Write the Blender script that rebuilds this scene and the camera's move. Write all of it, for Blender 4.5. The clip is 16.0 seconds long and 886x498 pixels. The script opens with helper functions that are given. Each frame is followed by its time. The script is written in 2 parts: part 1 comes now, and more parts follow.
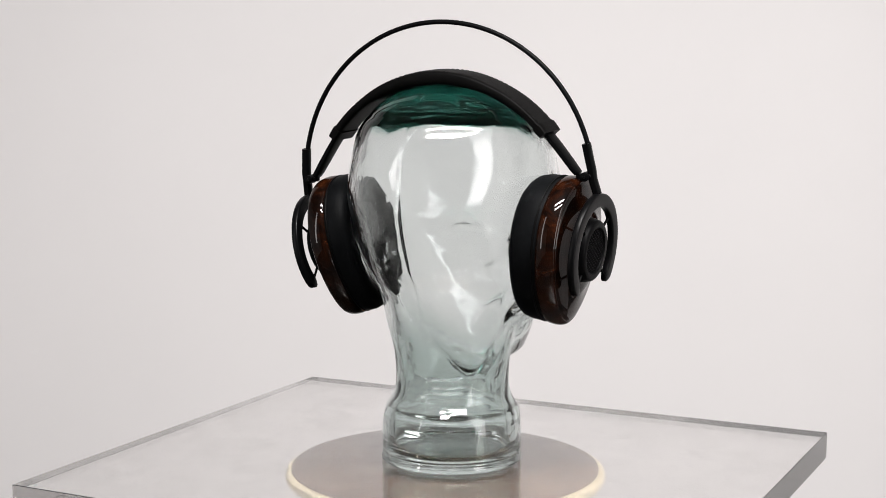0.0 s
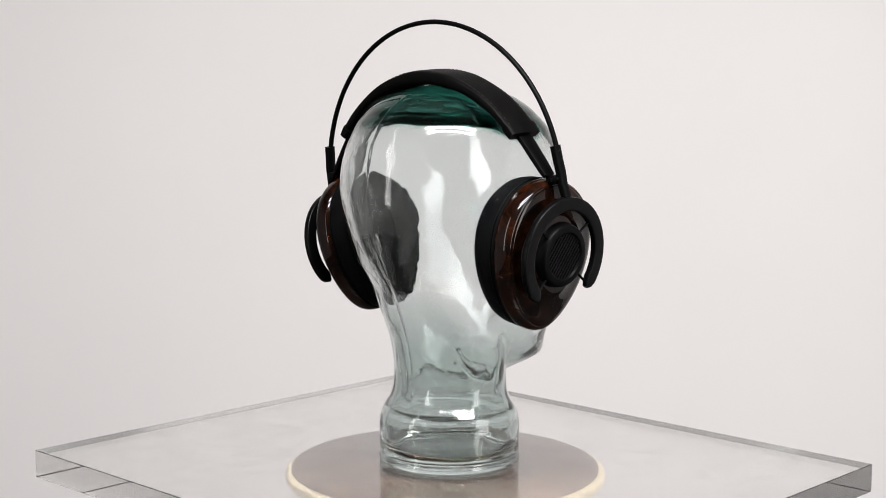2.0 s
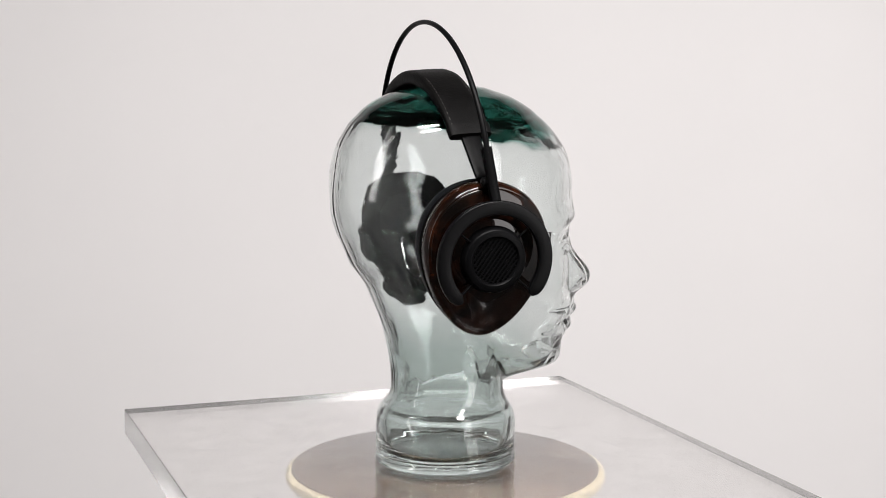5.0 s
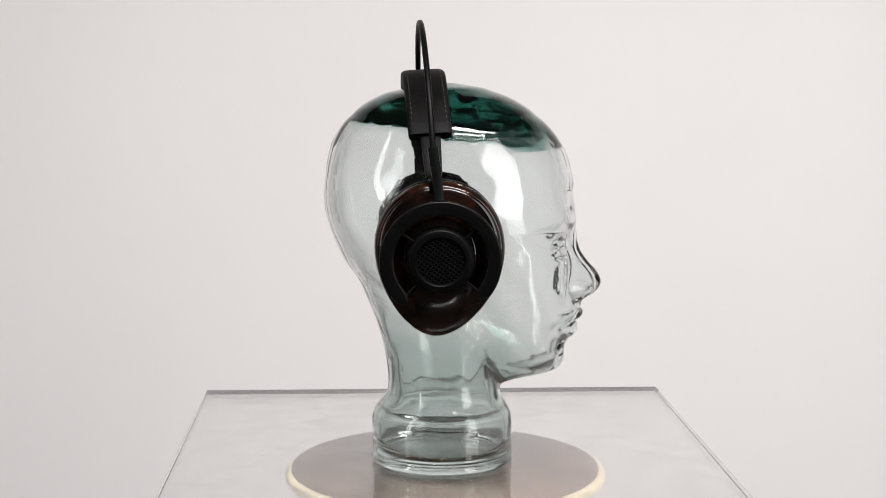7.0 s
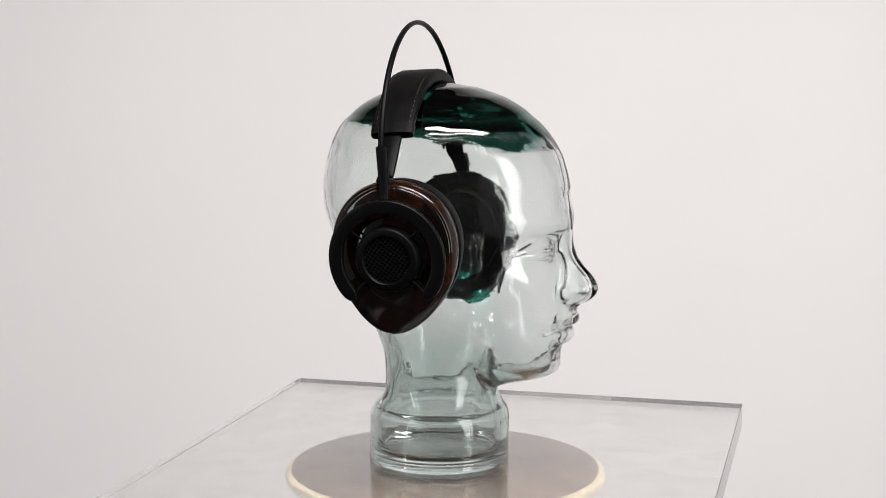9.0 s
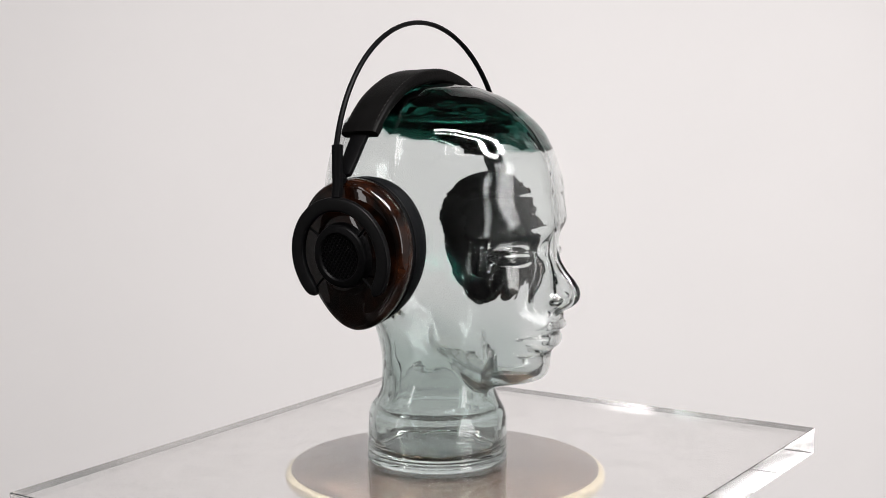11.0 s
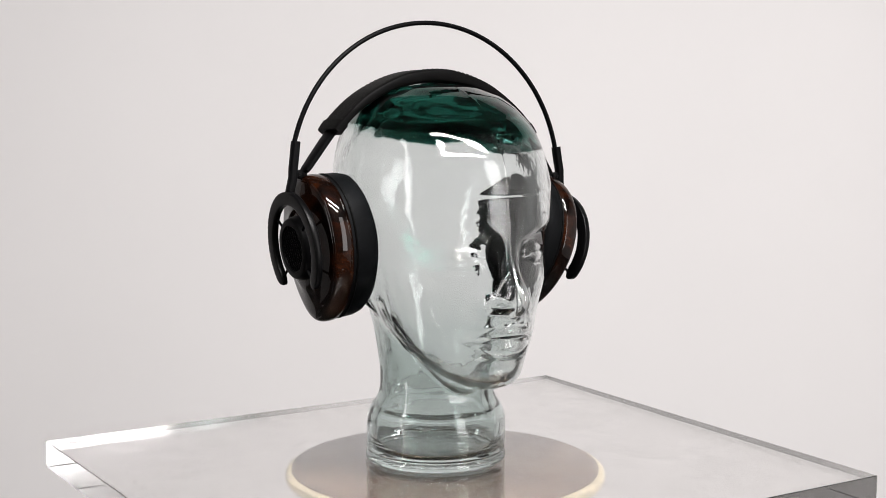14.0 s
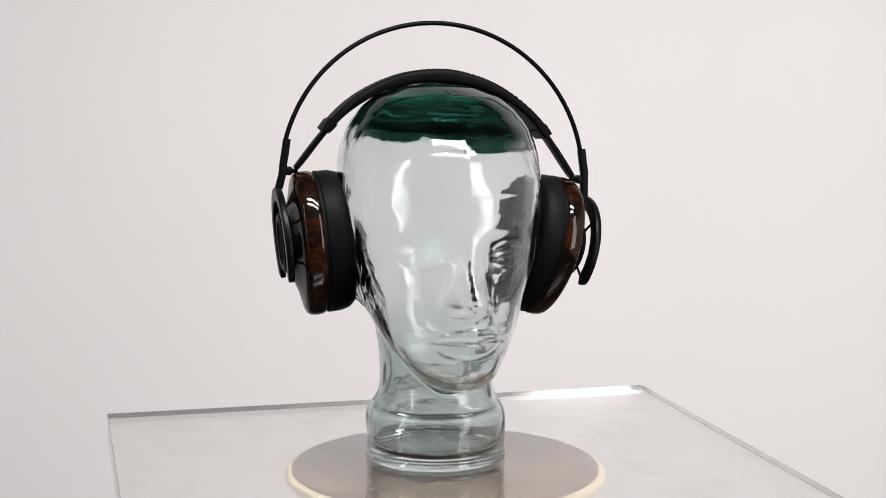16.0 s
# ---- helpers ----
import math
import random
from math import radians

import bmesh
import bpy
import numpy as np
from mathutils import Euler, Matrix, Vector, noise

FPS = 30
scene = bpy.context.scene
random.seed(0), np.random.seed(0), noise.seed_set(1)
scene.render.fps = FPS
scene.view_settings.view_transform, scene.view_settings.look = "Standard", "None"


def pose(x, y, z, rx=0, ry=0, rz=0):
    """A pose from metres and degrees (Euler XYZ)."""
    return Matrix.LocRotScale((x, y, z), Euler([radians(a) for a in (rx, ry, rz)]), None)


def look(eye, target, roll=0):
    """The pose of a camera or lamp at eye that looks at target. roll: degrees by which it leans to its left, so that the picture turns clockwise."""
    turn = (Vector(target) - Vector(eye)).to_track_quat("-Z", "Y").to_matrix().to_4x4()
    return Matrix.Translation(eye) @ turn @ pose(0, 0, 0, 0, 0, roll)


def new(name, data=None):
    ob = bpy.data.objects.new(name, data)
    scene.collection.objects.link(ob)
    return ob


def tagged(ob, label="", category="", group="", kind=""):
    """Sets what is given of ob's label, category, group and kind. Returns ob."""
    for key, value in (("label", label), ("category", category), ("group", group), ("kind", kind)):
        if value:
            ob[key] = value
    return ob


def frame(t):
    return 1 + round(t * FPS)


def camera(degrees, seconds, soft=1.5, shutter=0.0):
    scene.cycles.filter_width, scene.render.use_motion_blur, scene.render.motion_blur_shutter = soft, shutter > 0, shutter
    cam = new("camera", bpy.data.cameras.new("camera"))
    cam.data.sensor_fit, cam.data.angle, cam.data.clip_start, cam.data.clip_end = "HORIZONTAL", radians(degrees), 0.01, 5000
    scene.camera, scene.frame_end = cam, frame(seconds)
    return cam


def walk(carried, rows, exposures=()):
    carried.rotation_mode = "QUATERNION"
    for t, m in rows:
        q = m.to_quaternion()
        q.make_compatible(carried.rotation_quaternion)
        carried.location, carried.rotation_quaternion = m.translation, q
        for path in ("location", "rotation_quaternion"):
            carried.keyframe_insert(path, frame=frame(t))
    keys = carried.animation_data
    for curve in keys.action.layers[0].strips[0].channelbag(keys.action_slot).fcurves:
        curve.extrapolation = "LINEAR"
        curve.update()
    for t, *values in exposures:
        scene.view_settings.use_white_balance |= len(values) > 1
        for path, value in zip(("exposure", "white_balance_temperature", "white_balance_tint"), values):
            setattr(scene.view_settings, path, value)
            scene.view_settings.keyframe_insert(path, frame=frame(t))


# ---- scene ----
EYE = Vector((0.0, -1.0881, 0.2994))
AIM = EYE + Vector((-0.00176, 0.99225, -0.12426))
cam = camera(32.685, 16.0, soft=0.7)
walk(cam, [(0.0, look(EYE, AIM, 0.143)), (16.0, look(EYE, AIM, 0.143))])

# the turntable turns clockwise, seen from above, at a steady rate
START, RATE = -25.93, 8.7255
# clear plate, disc, head and headphones, in the turning frame (face towards +y)
PLATE_X, PLATE_Y, PLATE_Z, PLATE_T = 0.472, 0.401, 0.0084, 0.0208
DISC_Z = PLATE_Z - PLATE_T - 0.0006
DISC_R = 0.1130
HEAD_X, HEAD_Y, HEAD_TOP = 0.0066, -0.0026, 0.2830
PHONES = pose(0.0050, -0.0105, 0.167, 3.1, -2.57, 0)
FLOOR, CEILING = -0.95, 1.55
ROOM_X, ROOM_BACK, ROOM_FRONT = 2.1, 1.35, -2.7

# ---- world and light ----
world = bpy.data.worlds.new("world")
scene.world = world
world.use_nodes = True
world.node_tree.nodes["Background"].inputs[0].default_value = (0.9, 0.95, 1.0, 1)
world.node_tree.nodes["Background"].inputs[1].default_value = 0.2
scene.view_settings.exposure = 0.345
scene.cycles.max_bounces, scene.cycles.transmission_bounces, scene.cycles.glossy_bounces = 28, 28, 12


def area(name, eye, target, sx, sy, power, color=(1, 1, 1)):
    data = bpy.data.lights.new(name, "AREA")
    data.shape, data.size, data.size_y, data.energy, data.color = "RECTANGLE", sx, sy, power, color
    ob = new(name, data)
    ob.matrix_world = look(eye, target)
    return ob


area("softbox_light", (-1.36, -0.88, 0.55), (0, 0, 0.12), 0.16, 1.5, 4.2, (1.0, 0.968, 0.965))
area("softbox_light", (1.16, -1.06, 0.52), (0.15, 0, 0.52), 0.48, 1.5, 10.8, (1.0, 0.968, 0.965))
for ty in (-0.62, -0.95):
    area("tube_light", (0.28, ty, CEILING - 0.06), (0.28, ty + 0.001, 0), 1.3, 0.13, 39, (1.0, 0.97, 0.96))


# ---- materials ----
def material(name):
    m = bpy.data.materials.new(name)
    m.use_nodes = True
    return m, m.node_tree.nodes, m.node_tree.links, m.node_tree.nodes["Principled BSDF"]


def noise_node(nodes, links, scale, detail=4, rough=0.55, space="Object"):
    c = nodes.new("ShaderNodeTexCoord")
    n = nodes.new("ShaderNodeTexNoise")
    n.inputs["Scale"].default_value, n.inputs["Detail"].default_value, n.inputs["Roughness"].default_value = scale, detail, rough
    links.new(c.outputs[space], n.inputs["Vector"])
    return n


def ramp(nodes, links, fac, stops):
    r = nodes.new("ShaderNodeValToRGB")
    while len(r.color_ramp.elements) < len(stops):
        r.color_ramp.elements.new(0.5)
    for e, (p, c) in zip(r.color_ramp.elements, stops):
        e.position, e.color = p, (*c, 1)
    links.new(fac, r.inputs["Fac"])
    return r


def bump(nodes, links, height, bsdf, strength, distance):
    b = nodes.new("ShaderNodeBump")
    b.inputs["Strength"].default_value, b.inputs["Distance"].default_value = strength, distance
    links.new(height, b.inputs["Height"])
    links.new(b.outputs["Normal"], bsdf.inputs["Normal"])


def plain(name, color, rough, var=0.12, scale=60, bumps=0.0, bscale=400, metal=0.0, coat=0.0, spec=0.5):
    m, n, l, b = material(name)
    t = noise_node(n, l, scale)
    r = ramp(n, l, t.outputs["Fac"], [(0.3, [c * (1 - var) for c in color]), (0.7, [min(1, c * (1 + var)) for c in color])])
    l.new(r.outputs["Color"], b.inputs["Base Color"])
    b.inputs["Roughness"].default_value, b.inputs["Metallic"].default_value = rough, metal
    b.inputs["Specular IOR Level"].default_value = spec
    b.inputs["Coat Weight"].default_value, b.inputs["Coat Roughness"].default_value = coat, 0.04
    if bumps:
        h = noise_node(n, l, bscale, 3)
        bump(n, l, h.outputs["Fac"], b, bumps, 0.0004)
    return m


def glassy(name, color, ior, rough=0.0, ripple=0.0, rscale=40):
    m, n, l, b = material(name)
    b.inputs["Base Color"].default_value = (*color, 1)
    b.inputs["Transmission Weight"].default_value = 1
    b.inputs["IOR"].default_value, b.inputs["Roughness"].default_value = ior, rough
    if ripple:
        h = noise_node(n, l, rscale, 2)
        bump(n, l, h.outputs["Fac"], b, ripple, 0.002)
    return m


WALL = plain("matt_white_paint", (0.80, 0.782, 0.78), 0.9, 0.015, 2.0, 0.1, 300)
DARKWALL = plain("dark_grey_paint", (0.05, 0.049, 0.048), 0.85, 0.05, 3.0)
SIDEWALL = plain("grey_paint", (0.66, 0.645, 0.64), 0.85, 0.04, 3.0)
WESTWALL = plain("mid_grey_paint", (0.34, 0.333, 0.328), 0.85, 0.04, 3.0)
FLOORM = plain("dark_floor_paint", (0.035, 0.034, 0.033), 0.7, 0.03, 3.0)


CROWN_TINT_HANG = -0.10


def head_glass(name, thick, ripple, tint=(0.93, 0.955, 0.95)):
    m, n, l, b = material(name)
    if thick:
        # solid crown, thicker neck: absorbed light painted as tint; crown's edge dips towards brow
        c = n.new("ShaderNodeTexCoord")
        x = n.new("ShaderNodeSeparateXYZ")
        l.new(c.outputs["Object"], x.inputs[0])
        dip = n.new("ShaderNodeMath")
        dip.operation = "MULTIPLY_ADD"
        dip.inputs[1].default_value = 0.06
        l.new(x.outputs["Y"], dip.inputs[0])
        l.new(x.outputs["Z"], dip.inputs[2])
        # painted refraction: the edge hangs a little lower on the head's left side
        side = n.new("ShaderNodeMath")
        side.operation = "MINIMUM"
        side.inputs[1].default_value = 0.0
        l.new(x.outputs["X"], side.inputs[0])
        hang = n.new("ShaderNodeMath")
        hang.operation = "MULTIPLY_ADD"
        hang.inputs[1].default_value = CROWN_TINT_HANG
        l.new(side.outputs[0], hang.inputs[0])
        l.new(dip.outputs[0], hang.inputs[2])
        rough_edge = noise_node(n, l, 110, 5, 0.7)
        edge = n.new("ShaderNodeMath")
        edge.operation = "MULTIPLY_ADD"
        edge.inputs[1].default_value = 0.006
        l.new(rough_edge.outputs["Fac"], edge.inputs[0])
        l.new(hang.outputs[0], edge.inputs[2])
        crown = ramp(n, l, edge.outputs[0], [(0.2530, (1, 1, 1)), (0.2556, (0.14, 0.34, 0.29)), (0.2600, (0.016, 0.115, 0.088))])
        # the neck's painted tint fades ahead, leaving the chin clear of its thick glass
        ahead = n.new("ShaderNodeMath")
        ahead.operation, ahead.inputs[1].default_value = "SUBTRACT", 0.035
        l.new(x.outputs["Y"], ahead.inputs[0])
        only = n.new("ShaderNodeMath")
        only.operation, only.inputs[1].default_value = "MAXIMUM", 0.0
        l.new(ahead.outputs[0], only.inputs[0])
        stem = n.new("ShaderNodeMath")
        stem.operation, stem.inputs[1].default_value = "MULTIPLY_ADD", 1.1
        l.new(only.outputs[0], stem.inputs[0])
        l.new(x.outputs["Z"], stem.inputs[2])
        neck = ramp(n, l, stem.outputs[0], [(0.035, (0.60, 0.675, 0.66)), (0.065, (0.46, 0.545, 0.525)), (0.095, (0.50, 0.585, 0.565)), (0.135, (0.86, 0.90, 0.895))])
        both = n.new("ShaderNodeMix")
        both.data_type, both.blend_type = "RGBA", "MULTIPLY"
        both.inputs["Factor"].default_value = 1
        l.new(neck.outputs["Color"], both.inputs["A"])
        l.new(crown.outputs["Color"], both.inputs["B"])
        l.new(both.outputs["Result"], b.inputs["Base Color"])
    else:
        b.inputs["Base Color"].default_value = (*tint, 1)
    b.inputs["Transmission Weight"].default_value = 1
    b.inputs["IOR"].default_value, b.inputs["Roughness"].default_value = 1.5, 0.0
    h = noise_node(n, l, ripple[0], 3, 0.5)
    bump(n, l, h.outputs["Fac"], b, ripple[1], 0.004)
    return m


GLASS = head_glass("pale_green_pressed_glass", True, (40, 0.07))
GLASS_INSIDE = head_glass("rippled_glass_inside", False, (75, 0.08))
# cavity dome: tint darkened to mute the tube lamps' glow through the crown
GLASS_DOME_DARK = head_glass("deep_green_darkened_dome_glass", False, (40, 0.10), (0.003, 0.024, 0.018))
ACRYLIC = glassy("clear_acrylic", (0.93, 0.925, 0.92), 1.49, 0.015)


def scuffed_acrylic():
    m = glassy("scuffed_acrylic_top", (0.945, 0.936, 0.93), 1.49, 0.05)
    n, l, b = m.node_tree.nodes, m.node_tree.links, m.node_tree.nodes["Principled BSDF"]
    t = noise_node(n, l, 30, 6, 0.7)
    t.inputs["Distortion"].default_value = 1.0
    r = ramp(n, l, t.outputs["Fac"], [(0.35, (0.08, 0.08, 0.08)), (0.7, (0.18, 0.18, 0.18))])
    l.new(r.outputs["Color"], b.inputs["Roughness"])
    return m


SCUFFED = scuffed_acrylic()
BLACK = plain("black_matt_plastic", (0.0014, 0.0014, 0.0016), 0.42, 0.2, 120, 0.15, 900, spec=0.05)
STEEL = plain("black_coated_steel", (0.0016, 0.0016, 0.0018), 0.4, 0.15, 200, spec=0.05)
LEATHER = plain("black_leather", (0.0018, 0.0017, 0.0017), 0.5, 0.3, 90, 0.5, 700, spec=0.045)
PADLEATHER = plain("soft_black_pad_leather", (0.0030, 0.0033, 0.0037), 0.5, 0.25, 70, 0.4, 900, spec=0.04)
SATIN = plain("dark_grey_satin_metal", (0.0016, 0.0016, 0.0018), 0.34, 0.12, 150, 0.1, 900, spec=0.10)
THREAD = plain("grey_thread", (0.009, 0.0072, 0.006), 0.8)
CREAM = plain("cream_edge_band", (0.90, 0.80, 0.56), 0.5, 0.05, 40)
DUST = plain("grey_dust_speck", (0.36, 0.34, 0.33), 0.9)


def burl_wood(name, dim):
    m, n, l, b = material(name)
    a = noise_node(n, l, 42, 6, 0.65)
    a.inputs["Distortion"].default_value = 1.6
    r = ramp(n, l, a.outputs["Fac"], [(0.36, (0.0030, 0.0010, 0.0006)), (0.47, (0.013, 0.0036, 0.0014)), (0.60, (0.050, 0.0125, 0.0035)), (0.68, (0.085, 0.022, 0.0055)), (0.78, (0.016, 0.0045, 0.0018))])
    for e in r.color_ramp.elements:
        e.color = [v * dim for v in e.color[:3]] + [1]
    l.new(r.outputs["Color"], b.inputs["Base Color"])
    b.inputs["Roughness"].default_value = 0.5
    b.inputs["Specular IOR Level"].default_value = 0.02
    b.inputs["Coat Weight"].default_value, b.inputs["Coat Roughness"].default_value = 0.62, 0.02
    return m


def disc_top():
    m, n, l, b = material("grey_brown_stone_laminate")
    a = noise_node(n, l, 14, 6, 0.6)
    a.inputs["Distortion"].default_value = 0.6
    r = ramp(n, l, a.outputs["Fac"], [(0.34, (0.088, 0.053, 0.034)), (0.5, (0.160, 0.108, 0.076)), (0.66, (0.250, 0.185, 0.140))])
    # faint pale scuffs drawn out one way
    c = n.new("ShaderNodeTexCoord")
    mp = n.new("ShaderNodeMapping")
    mp.inputs["Scale"].default_value, mp.inputs["Rotation"].default_value = (18, 210, 1), (0, 0, 0.6)
    w = n.new("ShaderNodeTexNoise")
    w.inputs["Scale"].default_value, w.inputs["Detail"].default_value, w.inputs["Distortion"].default_value = 1.0, 5, 0.8
    l.new(c.outputs["Object"], mp.inputs["Vector"])
    l.new(mp.outputs["Vector"], w.inputs["Vector"])
    k = ramp(n, l, w.outputs["Fac"], [(0.60, (0, 0, 0)), (0.78, (0.35, 0.35, 0.35))])
    mix = n.new("ShaderNodeMix")
    mix.data_type = "RGBA"
    l.new(k.outputs["Color"], mix.inputs["Factor"])
    l.new(r.outputs["Color"], mix.inputs["A"])
    mix.inputs["B"].default_value = (0.42, 0.36, 0.32, 1)
    l.new(mix.outputs["Result"], b.inputs["Base Color"])
    b.inputs["Specular IOR Level"].default_value = 0.25
    g = noise_node(n, l, 45, 5)
    q = ramp(n, l, g.outputs["Fac"], [(0.3, (0.40, 0.40, 0.40)), (0.75, (0.6, 0.6, 0.6))])
    l.new(q.outputs["Color"], b.inputs["Roughness"])
    bump(n, l, g.outputs["Fac"], b, 0.06, 0.0005)
    return m


WOOD, FACE, STONE = burl_wood("dark_glossy_burl_wood", 0.28), burl_wood("near_black_lacquered_wood", 0.13), disc_top()


# ---- builders ----
def link_mesh(name, bm, mat, smooth=True, angle=40):
    me = bpy.data.meshes.new(name)
    bmesh.ops.recalc_face_normals(bm, faces=bm.faces[:])
    bm.to_mesh(me)
    bm.free()
    me.materials.append(mat)
    if smooth:
        me.shade_smooth()
        me.set_sharp_from_angle(angle=radians(angle))
    return new(name, me)


def part(name, bm, mat, parent, label="", angle=40):
    ob = link_mesh(name, bm, mat, True, angle)
    ob.parent = parent
    return tagged(ob, label)


def box(bm, x0, x1, y0, y1, z0, z1, bevel=0.0, seg=2):
    g = bmesh.ops.create_cube(bm, size=1.0)
    bmesh.ops.transform(bm, verts=g["verts"], matrix=Matrix.Translation(((x0 + x1) / 2, (y0 + y1) / 2, (z0 + z1) / 2)) @ Matrix.Diagonal((x1 - x0, y1 - y0, z1 - z0, 1)))
    if bevel:
        es = {e for v in g["verts"] for e in v.link_edges}
        bmesh.ops.bevel(bm, geom=list(es), offset=bevel, segments=seg, affect="EDGES", profile=0.5)
    return bm


def loft(bm, rings, close_ring=True, cap=True, closed=False):
    """Rings of points, all of one length, joined by quads."""
    vs = [[bm.verts.new(p) for p in ring] for ring in rings]
    n = len(vs[0])
    pairs = list(zip(vs, vs[1:])) + ([(vs[-1], vs[0])] if closed else [])
    for a, b in pairs:
        for i in range(n if close_ring else n - 1):
            j = (i + 1) % n
            bm.faces.new((a[i], a[j], b[j], b[i]))
    if cap and not closed:
        bm.faces.new(vs[0])
        bm.faces.new(vs[-1])
    return vs


def lathe_z(bm, profile, n=96):
    return loft(bm, [[(r * math.cos(2 * math.pi * i / n), r * math.sin(2 * math.pi * i / n), z) for i in range(n)] for r, z in profile])


def sweep(bm, path, side, a, b, n=10, power=2.0):
    """A rounded section, a thick across the path and b along the fixed direction side."""
    rings = []
    for k, p in enumerate(path):
        t = (path[min(k + 1, len(path) - 1)] - path[max(k - 1, 0)]).normalized()
        s = (side - t * side.dot(t)).normalized()
        o = t.cross(s)
        ak, bk = (a(k / (len(path) - 1)), b(k / (len(path) - 1))) if callable(a) else (a, b)
        ring = []
        for i in range(n):
            w = 2 * math.pi * i / n
            c, d = math.cos(w), math.sin(w)
            ring.append(p + o * (ak * math.copysign(abs(c) ** (2 / power), c)) + s * (bk * math.copysign(abs(d) ** (2 / power), d)))
        rings.append(ring)
    loft(bm, rings)
    return bm


# ---- the room ----
def structure(name, bm, mat, label):
    ob = link_mesh(name, bm, mat, False)
    return tagged(ob, label, name.split("_")[0], kind="structure")


T = 0.1
structure("floor", box(bmesh.new(), -ROOM_X, ROOM_X, ROOM_FRONT, ROOM_BACK, FLOOR - T, FLOOR), FLOORM, "dark grey studio floor far below the turntable")
structure("ceiling", box(bmesh.new(), -ROOM_X, ROOM_X, ROOM_FRONT, ROOM_BACK, CEILING, CEILING + T), DARKWALL, "dark studio ceiling above the lamps")
structure("wall_north", box(bmesh.new(), -ROOM_X - T, ROOM_X + T, ROOM_BACK, ROOM_BACK + T, FLOOR - T, CEILING + T), WALL, "plain matt white backdrop wall")
structure("wall_south", box(bmesh.new(), -ROOM_X - T, ROOM_X + T, ROOM_FRONT - T, ROOM_FRONT, FLOOR - T, CEILING + T), DARKWALL, "dark grey studio wall behind the camera")
structure("wall_west", box(bmesh.new(), -ROOM_X - T, -ROOM_X, ROOM_FRONT, ROOM_BACK, FLOOR - T, CEILING + T), WESTWALL, "plain mid grey studio side wall")
structure("wall_east", box(bmesh.new(), ROOM_X, ROOM_X + T, ROOM_FRONT, ROOM_BACK, FLOOR - T, CEILING + T), SIDEWALL, "plain grey studio side wall")

# pedestal under the plate
PLATE_BOTTOM = PLATE_Z - PLATE_T
bm = bmesh.new()
lathe_z(bm, [(0.14, FLOOR), (0.14, FLOOR + 0.02), (0.06, FLOOR + 0.03), (0.055, DISC_Z - 0.038), (0.085, DISC_Z - 0.032), (0.085, DISC_Z - 0.0075)], 48)
tagged(link_mesh("pedestal", bm, WALL), "plain white round pedestal under the turntable disc", "pedestal")


# ---- the turning things ----
def acrylic_plate():
    bm = bmesh.new()
    cx, cy = 0.0012, 0.0012
    box(bm, cx - PLATE_X / 2, cx + PLATE_X / 2, cy - PLATE_Y / 2, cy + PLATE_Y / 2, PLATE_BOTTOM, PLATE_Z, 0.0004, 1)
    ob = link_mesh("acrylic_plate", bm, ACRYLIC, False)
    ob.data.materials.append(SCUFFED)
    for f in ob.data.polygons:
        f.material_index = 1 if f.normal.z > 0.9 else 0
    return tagged(ob, "thick clear acrylic plate with polished edges", "plate")


def turntable_disc():
    thing = tagged(new("turntable_disc"), "round grey-brown stone-look turntable under the clear plate", "turntable")
    bm = bmesh.new()
    z = DISC_Z
    lathe_z(bm, [(DISC_R - 0.004, z - 0.0012), (DISC_R, z - 0.0010), (DISC_R, z - 0.0004), (DISC_R - 0.0005, z)], 160)
    part("top", bm, STONE, thing, "grey-brown marbled laminate top")
    bm = bmesh.new()
    lathe_z(bm, [(DISC_R - 0.003, z - 0.0080), (DISC_R + 0.0035, z - 0.0080), (DISC_R + 0.0046, z - 0.006), (DISC_R + 0.0040, z - 0.0030), (DISC_R + 0.0018, z - 0.0013), (DISC_R - 0.003, z - 0.0013)], 160)
    part("rim", bm, CREAM, thing, "cream plastic edge band")
    bm = bmesh.new()
    lathe_z(bm, [(0.0065, z - 0.0003), (0.0065, z + 0.0004), (0.0058, PLATE_BOTTOM - 0.0001)], 32)
    part("spindle_pad", bm, BLACK, thing, "small dark rubber centre pad")
    return thing


# ---- the glass head: one hollow mesh, lofted from a few profile curves ----
def curve(z, stops):
    zs, vs = zip(*sorted(stops))
    return np.interp(z, zs, vs)


def blur(a, sig, axis, wrap):
    if sig <= 0:
        return a
    k = int(3 * sig + 1)
    w = np.exp(-0.5 * (np.arange(-k, k + 1) / sig) ** 2)
    w /= w.sum()
    out = np.zeros_like(a)
    for o, g in zip(range(-k, k + 1), w):
        if wrap:
            out += g * np.roll(a, o, axis)
        else:
            i = np.clip(np.arange(a.shape[axis]) + o, 0, a.shape[axis] - 1)
            out += g * np.take(a, i, axis)
    return out


FRONT = [(.2830, .004), (.2799, .0245), (.2731, .0448), (.2639, .0611), (.2497, .0754), (.2335, .0858), (.2172, .0909), (.2009, .0932), (.1886, .0935), (.178, .0912), (.165, .0900),
         (.150, .0900), (.135, .0905), (.120, .0920), (.1085, .0905), (.096, .0870), (.0867, .0868), (.0804, .0856), (.0755, .0815), (.0729, .0765), (.0715, .0680), (.070, .055)]
BACK = [(.2830, -.006), (.2794, -.0281), (.2757, -.0443), (.2676, -.0606), (.2554, -.0728), (.2412, -.081), (.2249, -.086), (.2086, -.0877), (.1922, -.0862), (.1757, -.0814), (.1551, -.0722),
        (.1344, -.0570), (.1177, -.038), (.101, -.016), (.0884, .008), (.0804, .028), (.0741, .045), (.069, .05)]
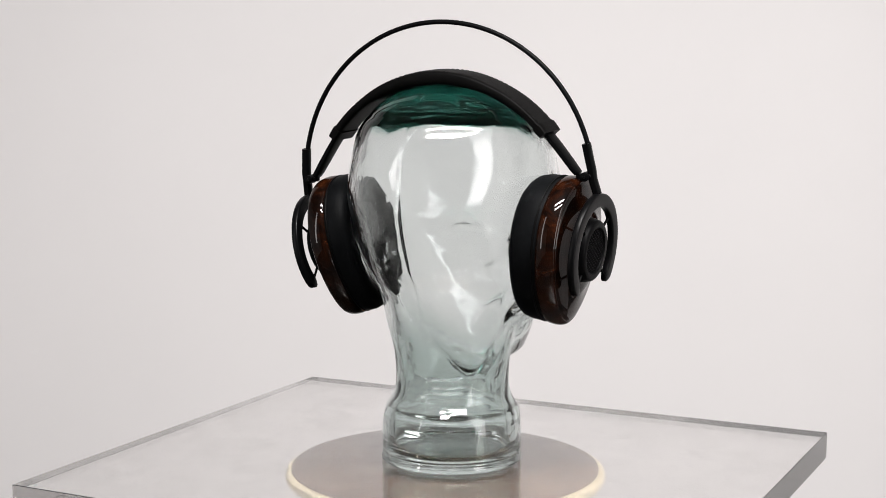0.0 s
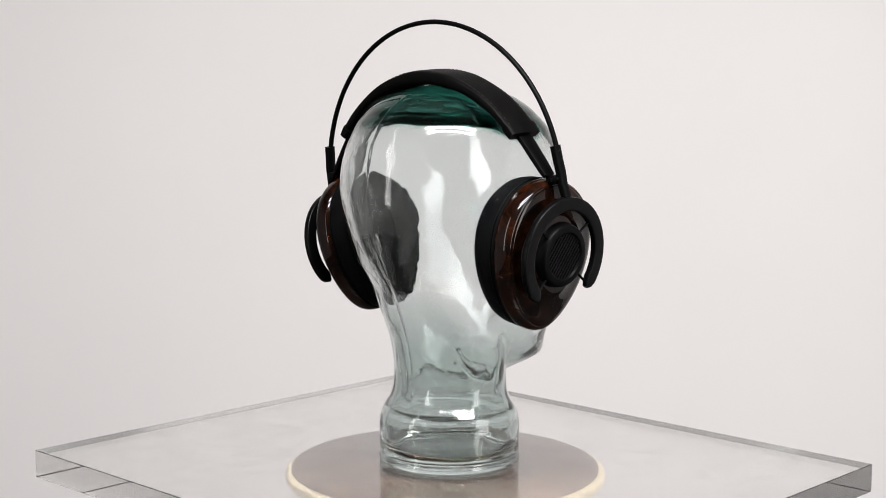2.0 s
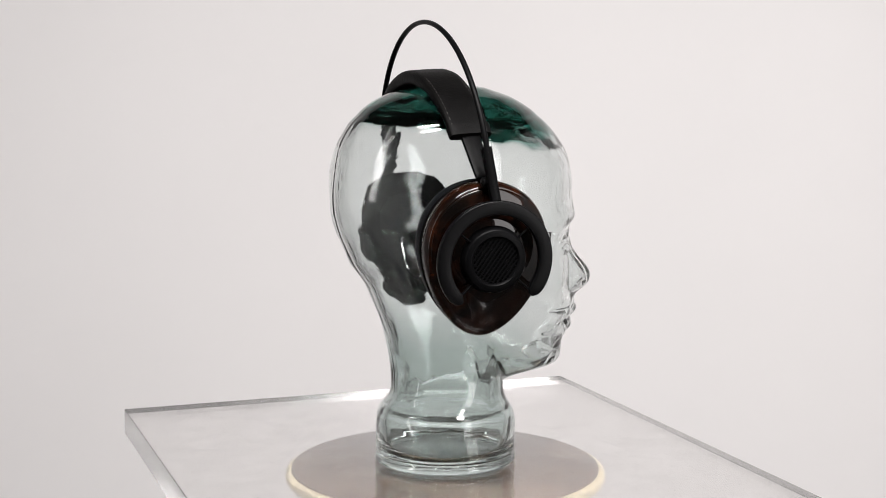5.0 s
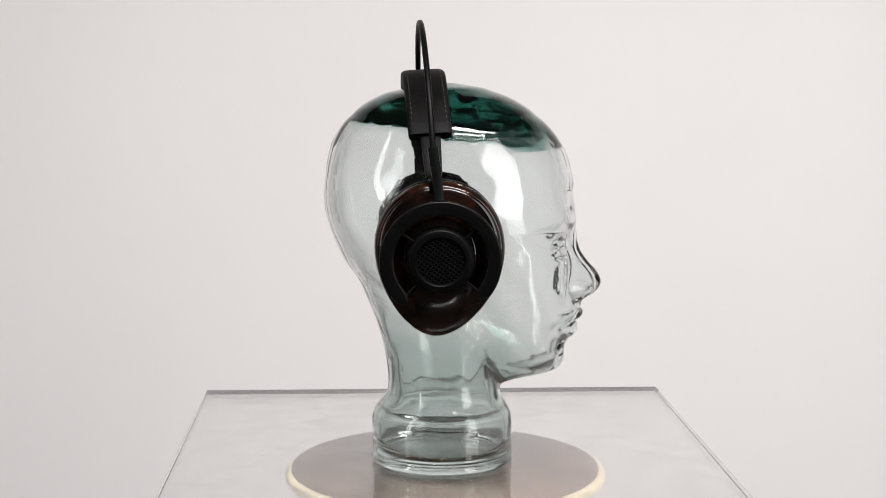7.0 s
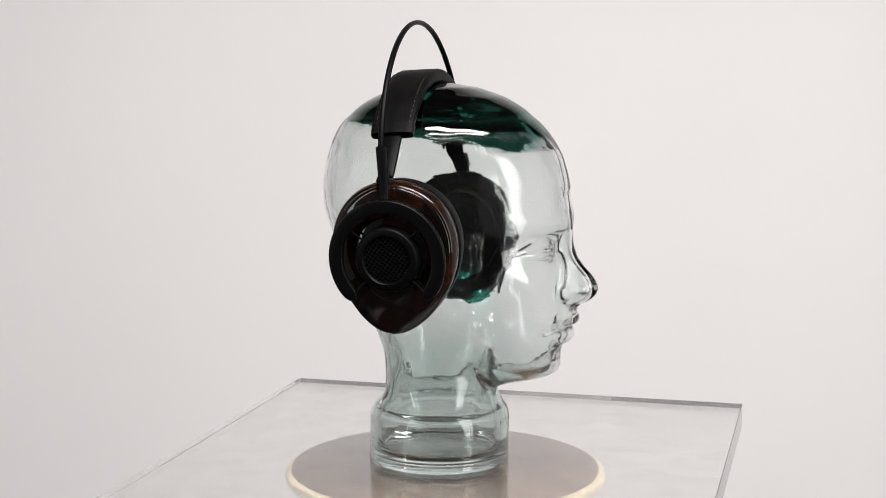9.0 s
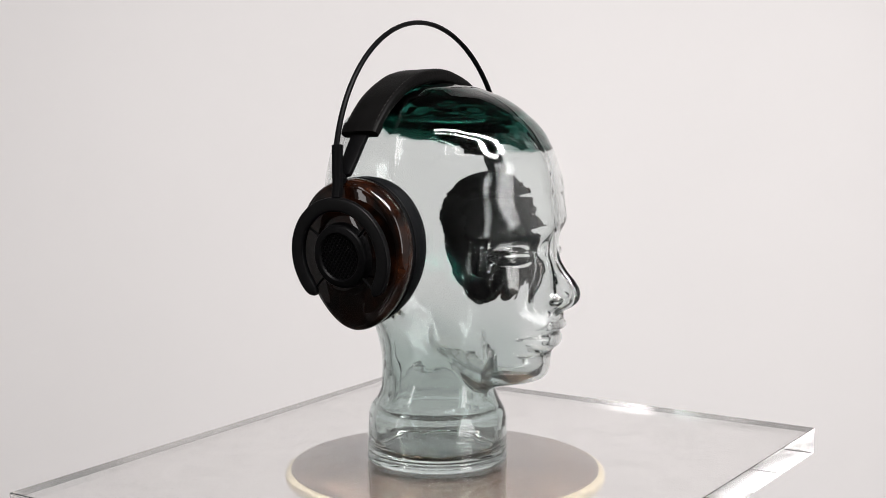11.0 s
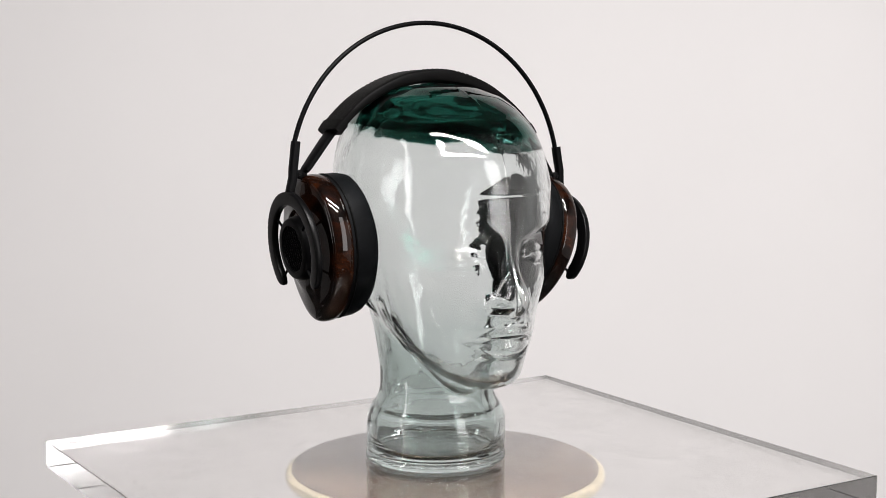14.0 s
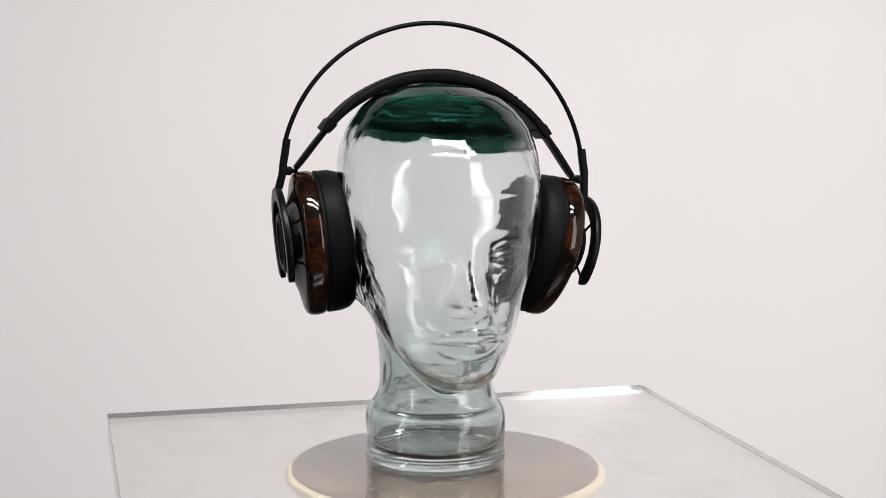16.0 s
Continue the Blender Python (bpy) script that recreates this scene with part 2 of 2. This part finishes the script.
PROFILE = [(.2088, .0907), (.1924, .0925), (.1801, .0935), (.1697, .0952), (.1615, .0982), (.1544, .1032), (.1491, .1082), (.1441, .1115), (.1399, .1126), (.1354, .1114), (.1312, .1076), (.1287, .1033), (.1266, .0996),
           (.1241, .0990), (.1199, .1000), (.1150, .0985), (.1118, .0946), (.1085, .0952), (.1028, .0936), (.099, .0906), (.0969, .0876), (.0944, .0861), (.0906, .0857), (.0843, .0866), (.0793, .0854), (.0755, .0818)]
BREADTH = [(.2088, .040), (.190, .030), (.178, .013), (.165, .0078), (.1545, .0078), (.1441, .0098), (.136, .0112), (.129, .0090), (.1245, .014), (.119, .0190), (.1120, .0205), (.106, .0190), (.099, .0175), (.092, .015), (.084, .017), (.0755, .020)]
WIDTH = [(.2830, .004), (.2799, .0280), (.2731, .0460), (.2639, .0568), (.2497, .0662), (.2335, .0708), (.2129, .0735), (.1965, .0733), (.180, .0705), (.1636, .0675), (.147, .0635), (.1304, .0590),
         (.1137, .0520), (.097, .0430), (.080, .029), (.073, .017), (.069, .006)]
NECK = [(.15, .062, .055), (.1344, .0568, .051), (.1177, .0500, .0475), (.101, .0438, .0440), (.0884, .0405, .0420), (.0758, .0392, .0412), (.0631, .0392, .0415), (.0575, .0410, .0430), (.0525, .0455, .0462),
        (.0483, .0485, .0488), (.0430, .0502, .0502), (.0377, .0508, .0508), (.0180, .0508, .0508), (.0162, .0497, .0497), (.0146, .0507, .0507), (.0125, .0515, .0515), (.0108, .0513, .0513), (.0094, .0500, .0500), (.0084, .0470, .0470)]


def head_grid():
    zs = np.concatenate([np.linspace(PLATE_Z, .019, 22)[:-1], np.linspace(.019, .26, 270)[:-1], .26 + (HEAD_TOP - .26) * np.sin(np.linspace(0, math.pi / 2, 26))[:-1]])
    ph = np.arange(384) * 2 * math.pi / 384
    Z, P = np.meshgrid(zs, ph, indexing="ij")
    s, c = np.sin(P), np.cos(P)
    f, b, w = curve(Z, FRONT) - HEAD_Y, curve(Z, BACK) - HEAD_Y, curve(Z, WIDTH)
    yc, a = (f + b) / 2, np.maximum((f - b) / 2, 1e-4)
    # far meeting of each ray from the axis with the oval section
    A = (s / w) ** 2 + (c / a) ** 2
    B = -c * yc / a ** 2
    C = (yc / a) ** 2 - 1
    D = B * B - A * C
    egg = np.where((D > 0) & (Z > .069), (-B + np.sqrt(np.maximum(D, 0))) / A, 0)
    egg = np.maximum(egg, 0)
    # lower cheeks fall away towards the chin
    egg = egg * (1 - .065 * np.clip((.152 - Z) / .03, 0, 1) * np.exp(-((np.arctan2(np.abs(s), c) - .72) / .34) ** 2))
    zn, nb, nw = zip(*sorted(NECK))
    back, side = np.interp(Z, zn, nb), np.interp(Z, zn, nw)
    depth = np.where(c > 0, side, back)
    neck = 1 / np.sqrt((s / side) ** 2 + (c / depth) ** 2)
    neck = np.where(Z > .16, 0, neck)
    r = np.maximum(neck, egg)
    soft = blur(blur(r, 3.5, 0, False), 3.2, 1, True)
    mix = np.clip((Z - .05) / .01, 0, 1) * np.clip((.278 - Z) / .01, 0, 1)
    r = r * (1 - mix) + soft * mix
    plain_r = r.copy()
    # face: bridge and tip, brows, lids, lips, chin; all on the front half
    X = r * s
    front = np.clip(c, 0, 1) ** 0.5

    def hump(x0, z0, sx, sz, h):
        return h * front * np.exp(-((np.abs(X) - x0) / sx) ** 2 - ((Z - z0) / sz) ** 2)
    # midline profile, fading to the sides
    over = np.where((Z > .0755) & (Z < .2088), curve(Z, PROFILE) - curve(Z, FRONT), 0)
    add = blur(over, 1.0, 0, False) * front * np.exp(-np.abs(X / curve(Z, BREADTH)) ** 2.2)
    fine = np.zeros_like(r)
    # wings of the nose and the fold round them
    add += hump(.0118, .1350, .0042, .0052, .0062) + hump(.0182, .1375, .0022, .0065, -.0018)
    # brow, socket, eyeball, lids
    add += hump(.030, .1875, .021, .0065, .0022) + hump(.031, .1715, .0175, .0135, -.0062) + hump(.0148, .1690, .0042, .0075, -.0028)
    add += hump(.0315, .1675, .0118, .0072, .0062)
    bow = (np.abs(X) - .031) ** 2
    for z0, bend, depth, wide in ((.1755, 22, -.0015, .0012), (.1690, 10, -.0013, .0010), (.1612, -16, -.0012, .0013)):
        fine += depth * front * np.exp(-((np.abs(X) - .031) / .0140) ** 4 - ((Z - z0 + bend * bow) / wide) ** 2)
    # cheekbone, mouth line, fold under the lip, groove over it
    add += hump(.045, .145, .018, .016, .0018)
    for z0, bend, depth, thin, reach in ((.1125, 4, -.0015, .0013, .0235), (.0985, -17, -.0017, .0018, .0220), (.1220, 15, -.0011, .0016, .0225)):
        fine += depth * front * np.exp(-(X / reach) ** 4 - ((Z - z0 + bend * X * X) / thin) ** 2)
    add += hump(.008, .1055, .0095, .0042, .0014) + hump(.0075, .1168, .0085, .0036, .0010)
    add += hump(.0255, .1112, .0035, .0040, -.0016) + hump(.0, .0965, .012, .0030, -.0010) + hump(.0, .1245, .0026, .0038, -.0012)
    # ears under the pads
    ang = np.arctan2(np.abs(s), c)
    add += .007 * np.exp(-((ang - 1.62) / .16) ** 4 - ((Z - .146) / .022) ** 4) + .0018 * np.exp(-((ang - 1.18) / .09) ** 2 - ((Z - .1285) / .006) ** 2)
    # uneven mould: slow waves in the skin
    add += np.clip((Z - .02) / .02, 0, 1) * np.clip((.27 - Z) / .02, 0, 1) * .00028 * (np.sin(6 * P + 80 * Z) + np.sin(9 * P - 55 * Z + 1) + np.sin(4 * P + 130 * Z + 2) + np.sin(13 * P + 160 * Z + 4) * .5)
    # mould seam
    fine += .0004 * np.exp(-(X / .0011) ** 2) * (Z > .06)
    inside = r + add + .85 * fine
    r = r + add + fine
    return zs, ph, r, blur(blur(inside, 2.6, 0, False), 2.2, 1, True), blur(blur(plain_r, 3, 0, False), 3, 1, True)


def glass_head():
    zs, ph, r, rin, even = head_grid()
    nz, n = r.shape
    s, c = np.sin(ph), np.cos(ph)
    outer = np.stack([r * s, r * c, np.repeat(zs[:, None], n, 1)], -1)
    # the wall keeps its thickness on slopes
    slope = np.gradient(even, axis=0) / np.gradient(zs)[:, None]
    lean = np.minimum(np.sqrt(1 + slope ** 2), 2.0)
    thick = curve(zs, [(0, .0075), (.05, .0070), (.10, .0062), (.15, .0055), (.25, .0058), (.283, .0095)])[:, None] * lean
    thick = thick + (.0008 * np.exp(-((zs - .0455) / .0022) ** 2))[:, None]
    # the pressed face is thinner than the rest
    face = np.clip((c - .45) / .3, 0, 1)[None, :] * (np.clip((zs - .072) / .030, 0, 1) * np.clip((.196 - zs) / .015, 0, 1))[:, None]
    rin = np.minimum(rin - thick * (1 - .42 * face), r - .0018)
    k0 = int(np.argmax(zs > .027))
    inner = np.stack([rin * s, rin * c, np.repeat(zs[:, None], n, 1)], -1)[k0:]
    # the cavity ends in a flat dome well below the crown
    keep = zs[k0:] < .258
    inner = inner[keep]
    lift = np.clip((inner[..., 2] - .235) / .015, 0, 1)
    wob = .0012 * np.sin(3 * ph + 1) + .0007 * np.sin(7 * ph) + .0003 * np.sin(17 * ph + 2)
    inner[..., 2] += lift * (-.0055 * inner[..., 1] / .08 + wob)
    caps = []
    last = inner[-1]
    for q in np.linspace(0, 1, 16)[1:-1]:
        w = q * math.pi / 2
        ring = last.copy()
        ring[:, :2] *= math.cos(w) ** 0.8
        ring[:, 2] = last[:, 2].mean() + (last[:, 2] - last[:, 2].mean()) * math.cos(w) ** 2 + .007 * math.sin(w)
        ring[:, 2] += .0005 * math.sin(2 * w) * (np.sin(4 * ph + 5 * w) + np.sin(7 * ph - 9 * w))
        caps.append(ring)
    inner = np.concatenate([inner, np.array(caps)])
    zc = float(last[:, 2].mean()) + .007
    verts, faces = [], []

    def skin(grid, flip, low, high):
        o = len(verts)
        m = grid.shape[0]
        verts.extend(map(tuple, grid.reshape(-1, 3)))
        for i in range(m - 1):
            for j in range(n):
                q = (o + i * n + j, o + i * n + (j + 1) % n, o + (i + 1) * n + (j + 1) % n, o + (i + 1) * n + j)
                faces.append(q if flip else q[::-1])
        for row, point, up in ((0, low, True), (m - 1, high, False)):
            verts.append(point)
            v = len(verts) - 1
            for j in range(n):
                t = (o + row * n + j, o + row * n + (j + 1) % n, v)
                faces.append(t if up != flip else t[::-1])
    skin(outer, False, (0, 0, PLATE_Z + .0015), (0, 0, HEAD_TOP))
    outer_faces = len(faces)
    zl = float(inner[0, :, 2].mean())
    lower = [inner[0] * np.array([g, g, 0]) + np.array([0, 0, zz]) for g, zz in ((0.80, zl - .0105), (0.93, zl - .0090), (0.985, zl - .005))]
    inner = np.concatenate([np.array(lower), inner])
    skin(inner, True, (0, 0, zl - .0095), (0, 0, zc))
    me = bpy.data.meshes.new("glass_head")
    me.from_pydata(verts, [], faces)
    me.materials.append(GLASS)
    me.materials.append(GLASS_INSIDE)
    me.materials.append(GLASS_DOME_DARK)
    for f in me.polygons[outer_faces:]:
        f.material_index = 1 if f.center.z + 0.06 * f.center.y + CROWN_TINT_HANG * min(f.center.x, 0) < .2515 else 2
    me.shade_smooth()
    ob = new("glass_head", me)
    return tagged(ob, "hollow clear pale green glass mannequin head standing on the clear plate", "mannequin head")


# ---- headphones ----
def cup_outline(scale, n=72, grow=0.0):
    pts = []
    for i in range(n):
        w = 2 * math.pi * i / n
        y, z = math.cos(w), math.sin(w)
        hy = (0.0412 + grow) * (1 + 0.10 * z - 0.10 * z * z * (z < 0))
        hz = (0.0475 if z > 0 else 0.0526) + grow
        pts.append((hy * y * scale - 0.004 * max(0, -z) ** 2 * scale, hz * z * scale))
    return pts


def shell(bm, steps, n=72):
    """Cup layers: steps of (x outwards, scale of the outline)."""
    return loft(bm, [[(x, y, z) for y, z in cup_outline(s, n)] for x, s in steps])


def disc_x(bm, steps, n=48):
    return loft(bm, [[(x, r * math.cos(2 * math.pi * i / n), r * math.sin(2 * math.pi * i / n)) for i in range(n)] for x, r in steps])


def mirrored(bm, sign):
    if sign < 0:
        bmesh.ops.transform(bm, verts=bm.verts[:], matrix=Matrix.Diagonal((-1, 1, 1, 1)))
    return bm


def ear_side(thing, sign):
    sx = -.0015 if sign < 0 else .0
    off, lean, rs, inset, squash = (0.0066, 10.5, 0.0, 0.0038, 0.70) if sign < 0 else (0.0022, 8.0, 0.0012, 0.0, 0.87)
    tilt = Matrix.Translation((0.095, 0.003 if sign < 0 else 0.0016, 0)) @ pose(0, 0, 0, 0, lean, -6 if sign < 0 else -2) @ Matrix.Translation((-0.095, 0, 0))

    def put(name, bm, mat, parent=thing, label="", turn=True, angle=40, deep=True):
        if turn:
            bmesh.ops.translate(bm, verts=bm.verts[:], vec=(-off - (inset if deep else inset * 0.5), 0, 0))
            bmesh.ops.transform(bm, verts=bm.verts[:], matrix=tilt)
        return part(name, mirrored(bm, sign), mat, parent, label, angle)
    # pad with an open middle
    bm = bmesh.new()
    loft(bm, [[(.0905 - (.0905 - x) * squash, y, z) for y, z in cup_outline(s)] for x, s in ((.0905, .97), (.0895, 1.0), (.084, 1.02), (.076, 1.015), (.0695, .985), (.0655, .93), (.064, .85), (.0655, .75), (.070, .69), (.080, .67), (.0895, .67))], closed=True, cap=False)
    pad = put("ear_pad", bm, PADLEATHER, label="soft black leather ear pad")
    for px, ps in ((.0862, 1.018),):
        bm = bmesh.new()
        ring = [Vector((.0905 - (.0905 - px) * squash, y, z)) for y, z in cup_outline(ps)]
        ring = ring + ring[:2]
        sweep(bm, ring, Vector((1, 0, 0)), .0006, .0006, 6)
        put("piping", bm, LEATHER, pad, "thin leather seam")
    bm = bmesh.new()
    shell(bm, [(.0882, .62), (.0890, .70)])
    put("driver_cover", bm, BLACK, pad, "black cloth inside the pad")
    bm = bmesh.new()
    shell(bm, [(.0888, .95), (.0895, 1.015), (.0915, 1.035), (.0950, 1.04), (.0980, 1.036), (.1004, 1.024), (.1020, 1.006), (.1029, .985), (.1031, .965), (.1015, .93)])
    cup = put("ear_cup", bm, WOOD, label="dark glossy burl wood cup shell", angle=55)
    bm = bmesh.new()
    shell(bm, [(.1015, .955), (.1030, .968), (.1036, .955), (.1043, .91), (.1051, .84), (.1061, .75), (.1074, .66), (.1089, .58), (.1098, .54), (.1102, .40)])
    put("cup_face", bm, FACE, cup, "near-black glossy lacquered face", angle=55)
    bm = bmesh.new()
    disc_x(bm, [(.1085, .0228), (.1120, .0222), (.1150, .0214), (.1160, .0208), (.1166, .0200), (.1166, .0165), (.1155, .0154), (.1135, .0152)])
    hub = put("hub", bm, BLACK, cup, "matt black round vent housing")
    bm = bmesh.new()
    for a in (52, -38):
        d = Vector((0, math.cos(radians(a)), math.sin(radians(a))))
        e = Vector((0, -d.z, d.y))
        for k in range(-6, 7):
            o = e * (k * 0.0025)
            h = math.sqrt(max(0, .0156 ** 2 - o.length_squared))
            if h > .003:
                x = .1152 if a > 0 else .1149
                sweep(bm, [Vector((x, 0, 0)) + o + d * (h * t) for t in (-1, 0, 1)], e, .0005, .0006, 6)
    put("grille", bm, STEEL, cup, "black woven vent grille")
    # open yoke ring
    bm = bmesh.new()
    path = []
    for i in range(61):
        w = radians(-90 + 44 + (360 - 86) * i / 60)
        path.append(Vector((.1145, .0352 * math.cos(w), .0352 * math.sin(w))))
    def taper(t):
        e = min(1, min(t, 1 - t) / .045)
        return max(.3, math.sqrt(1 - (1 - e) ** 2))
    sweep(bm, path, Vector((1, 0, 0)), lambda t: .0047 * taper(t), lambda t: .0025 * (.6 + .4 * taper(t)), 20, 6.0)
    yoke = put("yoke", bm, SATIN, label="satin dark grey open ring yoke", deep=False)
    for a in (40, 140, 222, 318):
        bm = bmesh.new()
        d = Vector((0, math.cos(radians(a)), math.sin(radians(a))))
        sweep(bm, [Vector((.1135, 0, 0)) + d * .0205, Vector((.1140, 0, 0)) + d * .026, Vector((.1145, 0, 0)) + d * .0320], Vector((1, 0, 0)), .0008, .0010, 8)
        put("suspension_band", bm, BLACK, yoke, "thin black rubber band", deep=False)
    # slider sleeve from the band down to the yoke
    bm = bmesh.new()
    sweep(bm, [Vector((.1100 + rs, 0, .0715)), Vector((.1102 + rs, .0001, .0700)), Vector((.1112 + rs, .0007, .0620)), Vector((.1124 + rs, .0014, .0540)), Vector((.1150 - off * .4, .0018, .0465)), Vector((.1185 - off * .9, .0024, .0365))], Vector((0, 1, 0)),
          lambda t: .0027, lambda t: .0035 - .0002 * t, 12, 4.0)
    put("slider_sleeve", bm, BLACK, turn=False)
    bm = bmesh.new()
    loft(bm, [[(.1085 + rs + r * math.cos(2 * math.pi * i / 20), y, .0490 + r * math.sin(2 * math.pi * i / 20)) for i in range(20)] for r, y in ((.0020, -.0042), (.0032, -.0036), (.0032, .0036), (.0020, .0042))])
    box(bm, .1030 + sx, .1128 + rs, -.0022, .0022, .0474, .0506, .0006, 1)
    put("pivot_knob", bm, BLACK, turn=False)
    bm = bmesh.new()
    loft(bm, [[(.1085 + rs + r * math.cos(2 * math.pi * i / 12), y, .0490 + r * math.sin(2 * math.pi * i / 12)) for i in range(12)] for r, y in ((.0009, -.0048), (.0010, -.0045), (.0010, .0045), (.0009, .0048))])
    put("pivot_screw", bm, SATIN, turn=False)
    # flat arm between the head strap and the sleeve
    bm = bmesh.new()
    sweep(bm, [Vector((.0760 + sx, 0, .0870)), Vector((.0830 + sx, 0, .0798)), Vector((.0900 + sx, 0, .0708)), Vector((.0970 + sx, 0, .0612)), Vector((.1020 + sx, 0, .0543)), Vector((.1042 + sx, 0, .0514)), Vector((.1050 + sx, 0, .0504))], Vector((0, 1, 0)),
          lambda t: (.0016 + .0006 * math.sin(math.pi * t)) * (.5 if t > .99 else 1), lambda t: (.0074 - .0026 * t) * (.55 if t > .99 else 1), 12, 4.0)
    put("strap_arm", bm, BLACK, turn=False)


def strap_point(x):
    return math.sqrt(0.1033 ** 2 - x * x) - 0.1033


def headphones():
    thing = tagged(new("headphones"), "black and dark wood over-ear headphones on the glass head", "headphones")
    bm = bmesh.new()
    path = []
    a0 = math.asin((.071 - .0455) / .1135)
    for i in range(81):
        w = a0 - .03 + (math.pi - 2 * a0 + .06) * i / 80
        path.append(Vector((.0016 + .1135 * math.cos(w), 0, .0455 + .1135 * math.sin(w))))
    sweep(bm, path, Vector((0, 1, 0)), .0017, .0020, 12)
    part("headband", bm, STEEL, thing, "thin black steel bow")
    # padded leather strap under the bow
    bm = bmesh.new()
    top = 0.1206
    path = [Vector((x, 0, top + strap_point(x))) for x in np.linspace(-.0815, .0815, 61)]
    sweep(bm, path, Vector((0, 1, 0)), lambda t: .0032 + .0020 * math.sin(math.pi * t) ** 2 + .0002 * math.sin(31 * t), lambda t: .0140 + .0014 * math.sin(math.pi * t), 24, 5.0)
    strap = part("head_strap", bm, LEATHER, thing, "black leather suspension strap")
    for y in (-.0116, .0116):
        bm = bmesh.new()
        for k in range(44):
            x = -.0772 + .1544 * k / 43
            z0 = top + strap_point(x)
            nrm = Vector((x, 0, .1033 + strap_point(x))).normalized()
            tan = Vector((nrm.z, 0, -nrm.x))
            p = Vector((x, y, z0)) + nrm * (.94 * (.0032 + .0020 * math.sin(math.pi * (x + .0815) / .163) ** 2))
            sweep(bm, [p - tan * .0011, p, p + tan * .0011], Vector((0, 1, 0)), .0002, .0003, 5)
        part("stitching", bm, THREAD, strap, "dull grey stitching")
    for sg in (-1, 1):
        bm = bmesh.new()
        p = [Vector((sg * q, 0, top + strap_point(q))) for q in (.0775, .0795, .0813, .0825)]
        sweep(bm, p, Vector((0, 1, 0)), lambda t: .0042 - .0006 * t, lambda t: .0149 - .0004 * t, 20, 5.0)
        part("strap_end", bm, LEATHER, strap, "folded leather hem")
    strap.matrix_local = pose(.0018, 0, 0, 0, 0.6, 0)
    for sg in (-1, 1):
        ear_side(thing, sg)
    return thing


def dust():
    rng = random.Random(4)
    bm = bmesh.new()
    for k in range(80):
        x, y = rng.uniform(-.225, .225), rng.uniform(-.19, .19)
        long = rng.random() < .35
        a, w = rng.uniform(.0006, .0022) if long else rng.uniform(.0003, .0007), rng.uniform(.00008, .00015) if long else rng.uniform(.00015, .0004)
        g = bmesh.ops.create_cube(bm, size=1.0)
        bmesh.ops.transform(bm, verts=g["verts"], matrix=pose(x, y, PLATE_Z + .0001, 0, 0, rng.uniform(0, 180)) @ Matrix.Diagonal((2 * a, 2 * w, .0002, 1)))
    return tagged(link_mesh("dust_specks", bm, DUST, False), "tiny grey dust specks and fibres on the clear plate", "dust", kind="stuff")


plate = acrylic_plate()
specks = dust()
disc = turntable_disc()
head = glass_head()
phones = headphones()


# ---- movement ----
def motions():
    for thing, rest in ((plate, Matrix()), (specks, Matrix()), (disc, Matrix()), (head, pose(HEAD_X, HEAD_Y, 0.0002)), (phones, PHONES)):
        walk(thing, [(t, pose(0, 0, 0, 0, 0, START - RATE * t) @ rest) for t in np.arange(0, 16.01, 0.5)])


motions()
